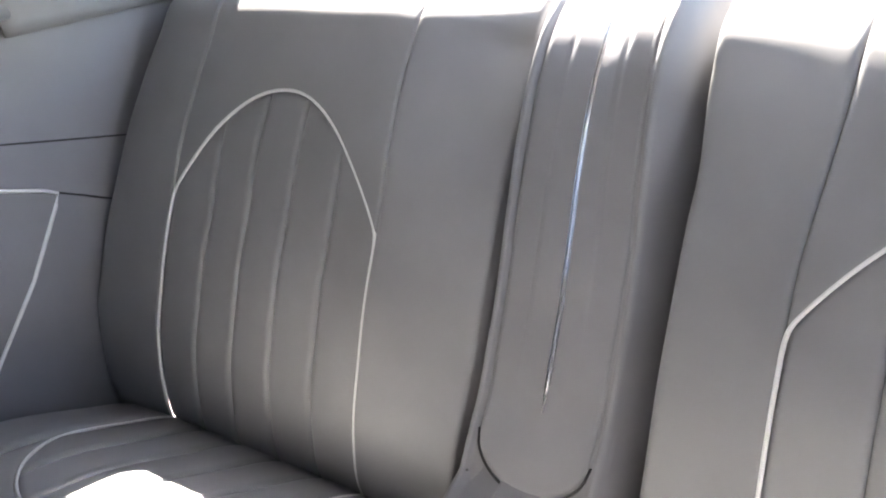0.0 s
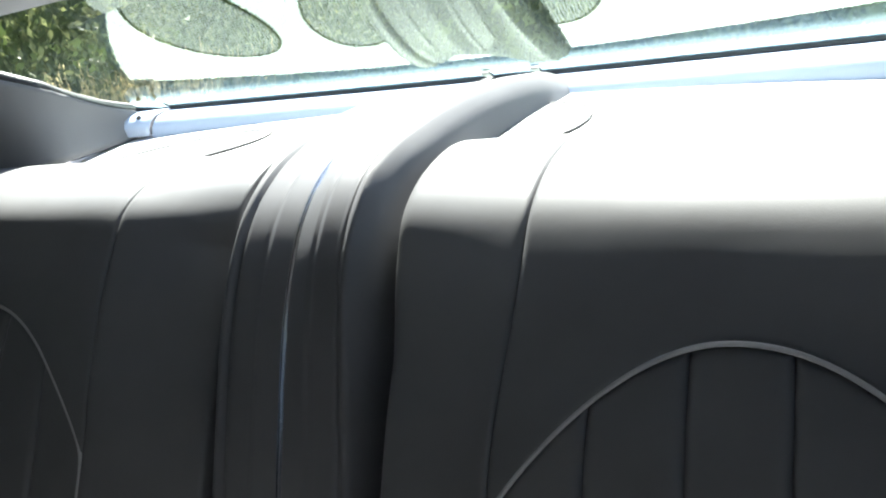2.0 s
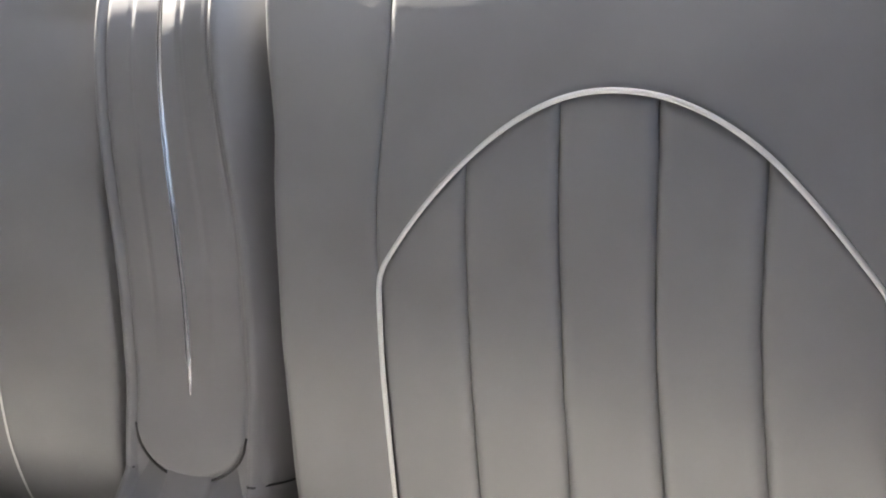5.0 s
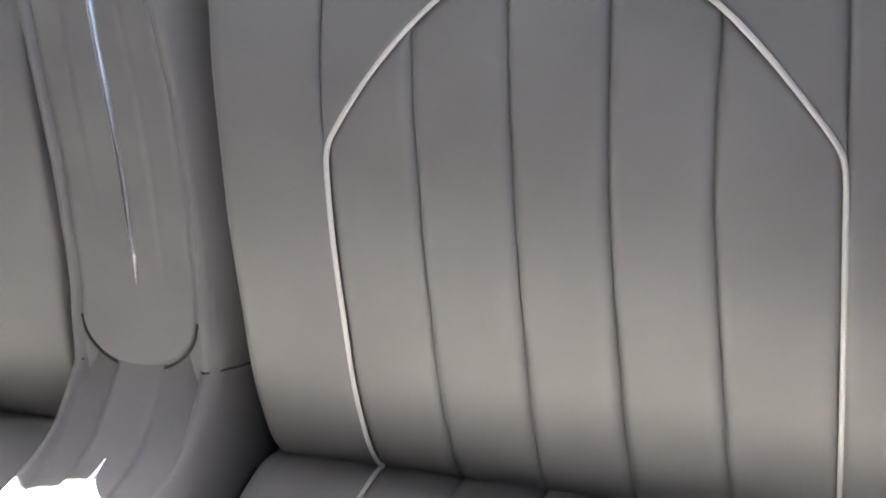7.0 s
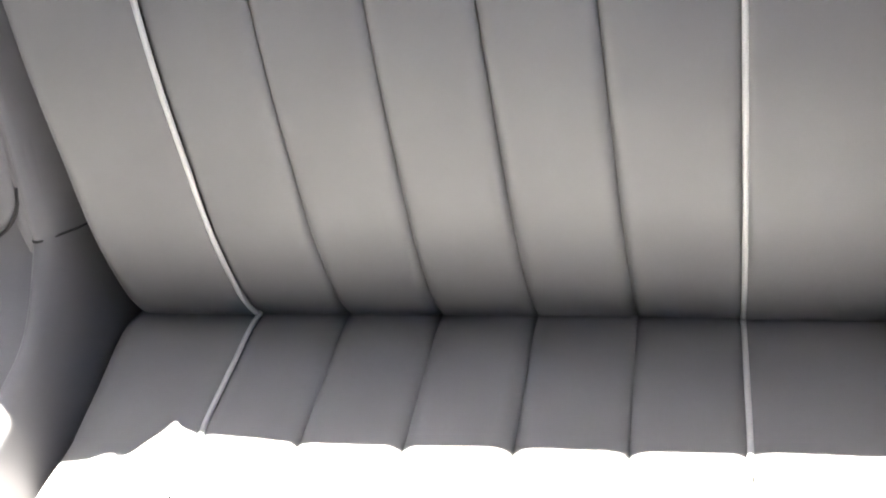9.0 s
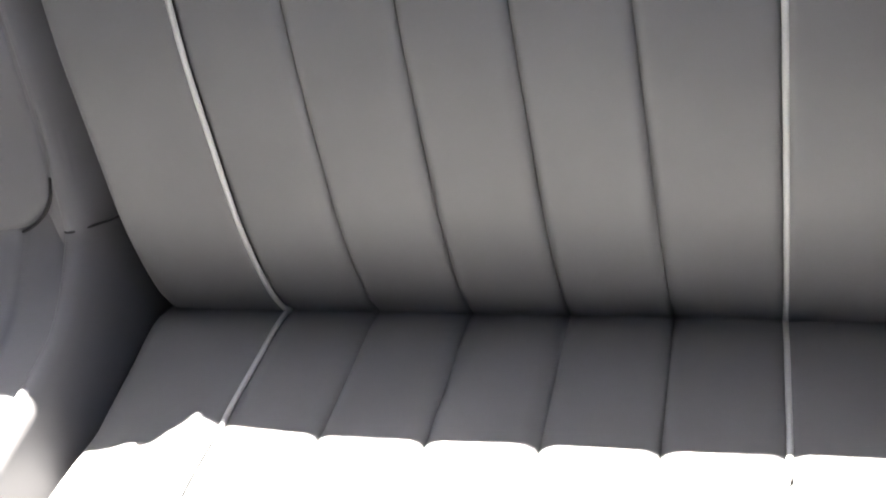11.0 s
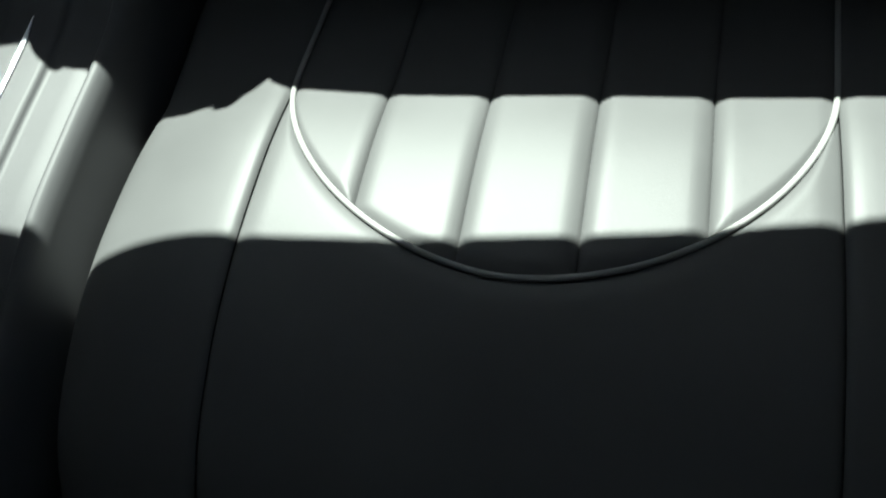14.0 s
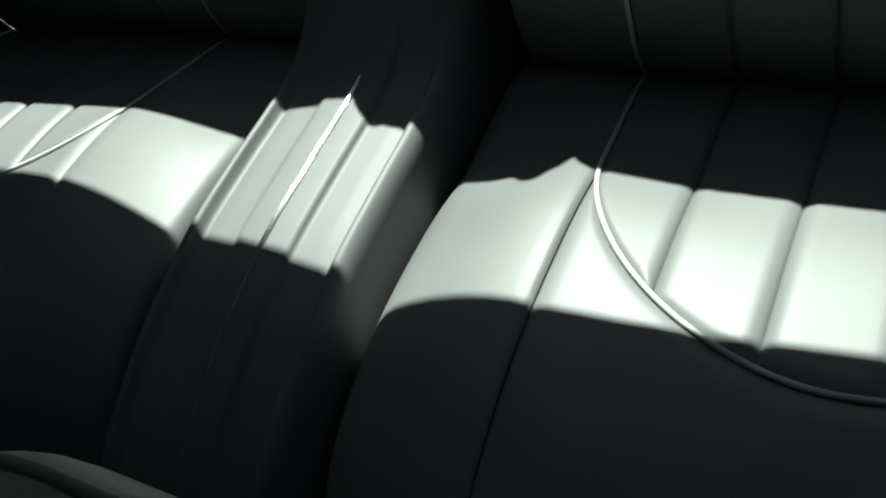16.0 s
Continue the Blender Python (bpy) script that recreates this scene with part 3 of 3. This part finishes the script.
for sg, nm, lb in ((-1, "wall_left", "grey leather quarter panel with seams and a piped inset"), (1, "wall_right", "grey leather quarter panel beside the seat")):
    front_top = 0.78
    face = 0.712 if sg < 0 else 0.722
    w = part(nm, slab([(-1.7, 0.0), (0.75, 0.0), (0.75, 0.866), (0.15, 0.866), (-0.68, 0.866), (-0.72, front_top), (-1.7, front_top)], "x", min(sg * face, sg * 0.78), max(sg * face, sg * 0.78), 0.006), TRIM, None)
    tagged(w, lb, "panel", kind="structure")
    inset = [(-0.30, 0.40), (-0.165, 0.43), (-0.145, 0.458), (-0.07, 0.544), (-0.012, 0.628), (-0.005, 0.643), (-0.02, 0.652), (-0.074, 0.671), (-0.2, 0.69), (-0.34, 0.70)]
    part("piping", tube([(sg * (face - 0.001), y, z) for y, z in inset], 0.0026), PIPE, w, "pale piping round the armrest inset")
    part("seam", tube([(sg * (face - 0.0005), y, z) for y, z in ((-0.35, 0.765), (-0.2, 0.752), (-0.056, 0.725), (0.04, 0.702), (0.113, 0.685), (0.18, 0.672))], 0.0012, 6), BLACK, w)
    part("seam", tube([(sg * (face - 0.0005), y, z) for y, z in ((-0.003, 0.643), (0.03, 0.627), (0.066, 0.609), (0.12, 0.59))], 0.0012, 6), BLACK, w)
    if sg > 0:
        # a ledge over the cushion's outer edge: trim strip, then the pale panel
        line = Curve(((0.03, 0.520), (0.015, 0.511), (-0.024, 0.493), (-0.076, 0.473), (-0.120, 0.458), (-0.163, 0.455), (-0.198, 0.461), (-0.235, 0.470), (-0.285, 0.476), (-0.415, 0.466), (-0.60, 0.44)))
        run = [tuple(line.xy(v)) for v in np.linspace(0, line.length, 60)]
        for nm2, look_of, section, lb2 in (
                ("trim_strip", SATIN, ((0.6835, -0.012), (0.6838, -0.003), (0.6848, 0.0005), (0.6865, 0.0020), (0.6890, 0.0030), (0.6902, 0.0026), (0.6910, -0.004)), "smooth pale trim strip along the cushion"),
                ("door_panel", PANEL, ((0.6908, -0.004), (0.6911, 0.002), (0.6918, 0.005), (0.6945, 0.010), (0.6990, 0.020), (0.7050, 0.036), (0.7120, 0.060), (0.7180, 0.085), (0.7225, 0.110)), "smooth pale grey panel above the trim strip"),
                ("ledge", TRIM, ((0.7225, -0.060), (0.7100, -0.050), (0.6960, -0.030), (0.6855, -0.011), (0.6870, -0.006), (0.7010, -0.004), (0.7225, 0.004)), "grey leather ledge beside the cushion")):
            bm = grid_mesh([[(x, y, z + h) for x, h in section] for y, z in run])
            bmesh.ops.recalc_face_normals(bm, faces=bm.faces)
            part(nm2, bm, look_of, w, lb2)
        part("seam", tube([(0.7098, y, z + 0.022) for y, z in run], 0.0009, 6), BLACK, w)
    # rear pillar, from the window to the side glass
    rows = []
    for s in np.linspace(0, 1, 20):
        a = glass_at(sg * 1.0, s)
        b = pillar_edge(sg, s)
        row = []
        for k in np.linspace(0, 1, 14):
            p = a.lerp(b, k)
            row.append(p + Vector((sg * 0.005, 0.004, 0.0)) * math.sin(math.pi * k))
        rows.append(row)
    # on to the side trim
    a, b = Vector((sg * 0.635, 0.12, 1.135)), Vector((sg * 0.745, 0.06, 0.97))
    rows.append([a.lerp(b, k) for k in np.linspace(0, 1, 14)])
    pil = part("wall_pillar_left" if sg < 0 else "wall_pillar_right", grid_mesh(rows), PILLAR, None)
    bmod = pil.modifiers.new("depth", "SOLIDIFY")
    bmod.thickness = 0.012
    # the quarter panel sweeps up behind the seat to a soft edge under the pillar
    rows = []
    run = (0, 0.3, 0.55, 0.75, 1)
    for v in np.linspace(0, 1, 30):
        e = Vector([np.interp(v, run, q) for q in ((0.722, 0.718, 0.703, 0.665, 0.60), (-0.01, 0.20, 0.282, 0.303, 0.32), (0.985, 0.945, 0.906, 0.886, 0.868))])
        f = Vector([np.interp(v, run, q) for q in ((0.7125, 0.7125, 0.7125, 0.70, 0.62), (-0.01, 0.19, 0.27, 0.30, 0.325), (0.845, 0.845, 0.845, 0.845, 0.84))])
        row = []
        for k in np.linspace(0, 1, 9):
            p = f.lerp(e, k) + Vector((-0.004, -0.006, 0)) * math.sin(math.pi * k)
            row.append((sg * p.x, p.y, p.z))
        top = e + Vector((0.004, 0.012, -0.001))
        rows.append(row + [(sg * (e.x + 0.001), e.y + 0.006, e.z + 0.002), (sg * top.x, top.y, top.z), (sg * (top.x + 0.004), top.y + 0.006, top.z - 0.03)])
    lower = part("pillar_foot", grid_mesh(rows), TRIM, pil, "grey leather sweep of the quarter panel")
    lower.modifiers.new("depth", "SOLIDIFY").thickness = 0.008
    tagged(pil, "pale cloth rear pillar trim beside the window", "pillar", kind="structure")
    edge = [glass_at(sg, s) + Vector((sg * 0.012, -0.012, -0.006)) for s in np.linspace(0.02, 1, 30)]
    part("moulding", tube(edge, 0.011, 10), TRIM, pil, "grey moulding down the window edge")

def upper_side(sg, y0, y1, n=8, foot=0.712):
    rows = []
    for y in np.linspace(y0, y1, n):
        k = max(0.0, y - 0.1)
        rows.append([(sg * foot, y, 0.86), (sg * 0.74, y, 0.90), (sg * 0.74, y, 0.97), (sg * 0.72, y, 1.04 - 0.1 * k), (sg * 0.64, y, 1.125 - 0.2 * k)])
    return rows


# pane tones of the unseen side windows, set only to balance the light
DUSK = GLASS.copy()
DUSK.name = "tinted_side_glass"
SHADE = GLASS.copy()
SHADE.name = "clear_side_glass"
for look_of, tone in ((DUSK, (0.25, 0.26, 0.26, 1)), (SHADE, (0.44, 0.45, 0.44, 1))):
    for q in look_of.node_tree.nodes:
        if q.type == "BSDF_TRANSPARENT":
            q.inputs[0].default_value = tone


def side_window(name, label, sg, y0, y1, pane_look, deep=False):
    w = thing(name, label, "window", kind="structure")
    rows = upper_side(sg, y0, y1)
    if deep:
        rows = [[(sg * 0.735, y, 0.765), (sg * 0.74, y, 0.785), (sg * 0.74, y, 0.94), (sg * 0.70, y, 1.09), (sg * 0.64, y, 1.125)] for y in np.linspace(y0, y1, 8)]
    part("pane", grid_mesh([r[1:4] for r in rows]), pane_look, w)
    part("window_frame", grid_mesh([r[3:] for r in rows]), HEAD, w).modifiers.new("depth", "SOLIDIFY").thickness = 0.02
    part("window_sill", grid_mesh([r[:2] for r in rows]), TRIM, w).modifiers.new("depth", "SOLIDIFY").thickness = 0.02


for sg, nm, spans in ((-1, "wall_upper_left", ((-1.72, -1.55), (-0.7, -0.55))), (1, "wall_upper_right", ((-1.72, -1.55), (-0.7, -0.55)))):
    o = part(nm, grid_mesh(upper_side(sg, 0.0, 0.30, 8, 0.742)), HEAD, None)
    o.modifiers.new("depth", "SOLIDIFY").thickness = 0.02
    tagged(o, "plain pale upper side trim", "wall", kind="structure")
    for y0, y1 in spans:
        part("trim", grid_mesh(upper_side(sg, y0, y1)), HEAD, o).modifiers.new("depth", "SOLIDIFY").thickness = 0.02
# unseen, added to let dimmed light in from both sides
side_window("window_2", "unseen left quarter window, dimmed to balance the cabin light", -1, -0.55, 0.0, DUSK)
side_window("window_3", "unseen right quarter window, dimmed to balance the cabin light", 1, -0.55, 0.0, SHADE)
side_window("window_4", "unseen left door window, added and dimmed to light the cabin", -1, -1.55, -0.7, DUSK, True)
side_window("window_5", "unseen right door window, added and dimmed to light the cabin", 1, -1.55, -0.7, SHADE, True)

roof_rows = []
for k in np.linspace(0, 1, 24):
    row = []
    for u in np.linspace(-1, 1, 31):
        h = head_line(u * 0.6)
        x = u * (0.64 + 0.02 * min(1, k * 5))
        y = h.y * (1 - k) + (-1.72) * k
        z = h.z + 0.055 * min(1, k * 4) - 0.045 * abs(u) ** 3 * min(1, k * 5)
        row.append((x, y, z))
    roof_rows.append(row)
roof = tagged(part("ceiling", grid_mesh(roof_rows), HEAD, None), "pale cloth headliner", "ceiling", kind="structure")
bmod = roof.modifiers.new("depth", "SOLIDIFY")
bmod.thickness, bmod.offset = 0.03, 1
# unseen sheet, added so no daylight leaks through gaps between the seats
tagged(part("wall_back", slab([(-0.75, 0.02), (0.75, 0.02), (0.75, 0.79), (-0.75, 0.79)], "y", 0.42, 0.46), DARK, None), "unseen dark sheet that stops light leaking behind the seats", "wall", kind="structure")
# unseen screen, added to keep front light off the seats
front = tagged(part("wall_front", slab([(-0.8, 0), (0.8, 0), (0.8, 1.2), (-0.8, 1.2)], "y", -1.75, -1.7), DARK, None), "unseen dark screen that blocks light from the front", "wall", kind="structure")
front_seat = thing("front_seat", "grey leather front seat with a rounded, piped backrest", "car seat")
# plan of the backrest, with well rounded corners, and its rounded top
plan = []
for cx, cy, rx, ry, a0 in ((0.56, -0.51, 0.08, 0.072, 0), (0.215, -0.502, 0.085, 0.07, 90), (0.20, -0.56, 0.07, 0.05, 180), (0.57, -0.56, 0.07, 0.05, 270)):
    plan += [(cx + rx * math.cos(radians(a0 + i * 9)), cy + ry * math.sin(radians(a0 + i * 9))) for i in range(11)]


def around(inset, z):
    cx, cy = 0.385, -0.52
    return [(cx + (x - cx) * (1 - inset / 0.26), cy + (y - cy) * (1 - inset / 0.088), z) for x, y in plan]


rows = [around(0.02, 0.20), around(0.004, 0.24), around(0.0, 0.32), around(0.0, 0.55)] + [around(0.045 * (1 - math.cos(radians(q))), 0.73 + 0.045 * math.sin(radians(q))) for q in range(0, 91, 9)] + [around(0.07, 0.778), around(0.087, 0.779)]
bm = grid_mesh(rows, closed=True)
bmesh.ops.recalc_face_normals(bm, faces=bm.faces)
part("backrest", bm, SEAT_FRONT, front_seat)
part("cushion", slab([(0.15, -1.10), (0.63, -1.10), (0.63, -0.59), (0.15, -0.59)], "z", 0.16, 0.36, 0.05), SEAT_FRONT, front_seat)
part("base", slab([(0.18, -1.02), (0.57, -1.02), (0.57, -0.54), (0.18, -0.54)], "z", 0.02, 0.21, 0.01), DARK, front_seat)
rim = around(0.007, 0.757)
part("piping", tube(rim + rim[:1], 0.0022), SEAT_FRONT, front_seat)

# ---- outside ----
GRAVEL = material("gravel", (0.3, 0.29, 0.27), 0.9)
ground = tagged(part("ground", slab([(-600, -600), (600, -600), (600, 600), (-600, 600)], "z", -0.6, -0.5), GRAVEL, None), "pale ground", "ground", kind="structure")
LEAF = material("leaves", (0.07, 0.12, 0.03), 0.5)
n, l = LEAF.node_tree.nodes, LEAF.node_tree.links
geo, ramp = n.new("ShaderNodeNewGeometry"), n.new("ShaderNodeValToRGB")
ramp.color_ramp.elements[0].color, ramp.color_ramp.elements[1].color = (0.04, 0.06, 0.018, 1), (0.22, 0.24, 0.1, 1)
l.new(geo.outputs["Random Per Island"], ramp.inputs["Fac"])
l.new(ramp.outputs["Color"], n["Principled BSDF"].inputs["Base Color"])
thru, both = n.new("ShaderNodeBsdfTranslucent"), n.new("ShaderNodeMixShader")
both.inputs[0].default_value = 0.35
l.new(ramp.outputs["Color"], thru.inputs["Color"])
l.new(n["Principled BSDF"].outputs[0], both.inputs[1])
l.new(thru.outputs[0], both.inputs[2])
l.new(both.outputs[0], n["Material Output"].inputs[0])
rng = random.Random(4)
verts, faces = [], []
for i in range(90000):
    a = rng.uniform(-1.3, 0.5)
    d = 3.4 + 1.6 * rng.random() ** 2
    top = 2.6 + 0.5 * math.sin(a * 9) + 0.4 * math.sin(a * 23)
    c = Vector((d * math.sin(a), 0.5 + d * math.cos(a), -0.5 + (top + 0.5) * rng.random() ** 0.9))
    r = rng.uniform(0.009, 0.03)
    m = Euler((rng.uniform(0, 6), rng.uniform(0, 6), rng.uniform(0, 6))).to_matrix()
    k = len(verts)
    verts += [tuple(c + m @ Vector(v) * r) for v in ((-1, 0, 0), (0, -0.5, 0.1), (1, 0, 0), (0, 0.5, 0.1))]
    faces.append((k, k + 1, k + 2, k + 3))
k = len(verts)
wide, high = 60, 14
for j in range(high + 1):
    for i in range(wide + 1):
        a = -1.3 + 2.3 * i / wide
        d = 5.2 + 0.5 * noise.noise((i * 0.7, j * 0.9, 3))
        verts.append((d * math.sin(a), 0.5 + d * math.cos(a), -0.5 + 0.26 * j + 0.15 * noise.noise((i * 0.5, j * 0.5, 8))))
for j in range(high):
    for i in range(wide):
        q = k + j * (wide + 1) + i
        faces.append((q, q + 1, q + wide + 2, q + wide + 1))
me = bpy.data.meshes.new("hedge")
me.from_pydata(verts, [], faces)
tagged(part("hedge", me, LEAF, None), "sunlit green hedge behind the car", "hedge", kind="stuff")

# tall dry grass beside the hedge
STALK = material("dry_grass", (0.3, 0.25, 0.12), 0.7)
n, l = STALK.node_tree.nodes, STALK.node_tree.links
thru, both = n.new("ShaderNodeBsdfTranslucent"), n.new("ShaderNodeMixShader")
thru.inputs["Color"].default_value = (0.5, 0.42, 0.22, 1)
both.inputs[0].default_value = 0.5
l.new(n["Principled BSDF"].outputs[0], both.inputs[1])
l.new(thru.outputs[0], both.inputs[2])
l.new(both.outputs[0], n["Material Output"].inputs[0])
geo, ramp = n.new("ShaderNodeNewGeometry"), n.new("ShaderNodeValToRGB")
ramp.color_ramp.elements[0].color, ramp.color_ramp.elements[1].color = (0.12, 0.15, 0.05, 1), (0.5, 0.42, 0.24, 1)
l.new(geo.outputs["Random Per Island"], ramp.inputs["Fac"])
l.new(ramp.outputs["Color"], n["Principled BSDF"].inputs["Base Color"])
verts, faces = [], []
for i in range(1400):
    x, y = rng.uniform(-3.1, -1.95), rng.uniform(1.75, 2.6)
    high = 1.42 * (0.65 + 0.35 * rng.random()) + 0.12 * (x + 2.4)
    bend, turn, wide = rng.uniform(0.02, 0.3), rng.uniform(0, 6.28), rng.uniform(0.002, 0.005)
    k = len(verts)
    for j in range(6):
        u = j / 5
        c = Vector((x + bend * u * u * math.cos(turn), y + bend * u * u * math.sin(turn), -0.5 + high * u * (1 - 0.12 * bend * u)))
        w = wide * (1 - 0.5 * u)
        verts += [(c.x - w, c.y + w * 0.5, c.z), (c.x + w, c.y - w * 0.5, c.z)]
    faces += [(k + 2 * j, k + 2 * j + 1, k + 2 * j + 3, k + 2 * j + 2) for j in range(5)]
    # seed head: a few short spikelets
    for j in range(6):
        q = len(verts)
        d = Vector((rng.uniform(-1, 1), rng.uniform(-1, 1), rng.uniform(0.2, 1.4))).normalized() * rng.uniform(0.015, 0.035)
        o = c - Vector((0, 0, 0.02 * j))
        verts += [tuple(o), tuple(o + d * 0.5 + Vector((0.003, 0.002, 0))), tuple(o + d)]
        faces.append((q, q + 1, q + 2))
me = bpy.data.meshes.new("tall_grass")
me.from_pydata(verts, [], faces)
tagged(part("tall_grass", me, STALK, None), "tall dry seeding grass beside the hedge", "grass", kind="stuff")
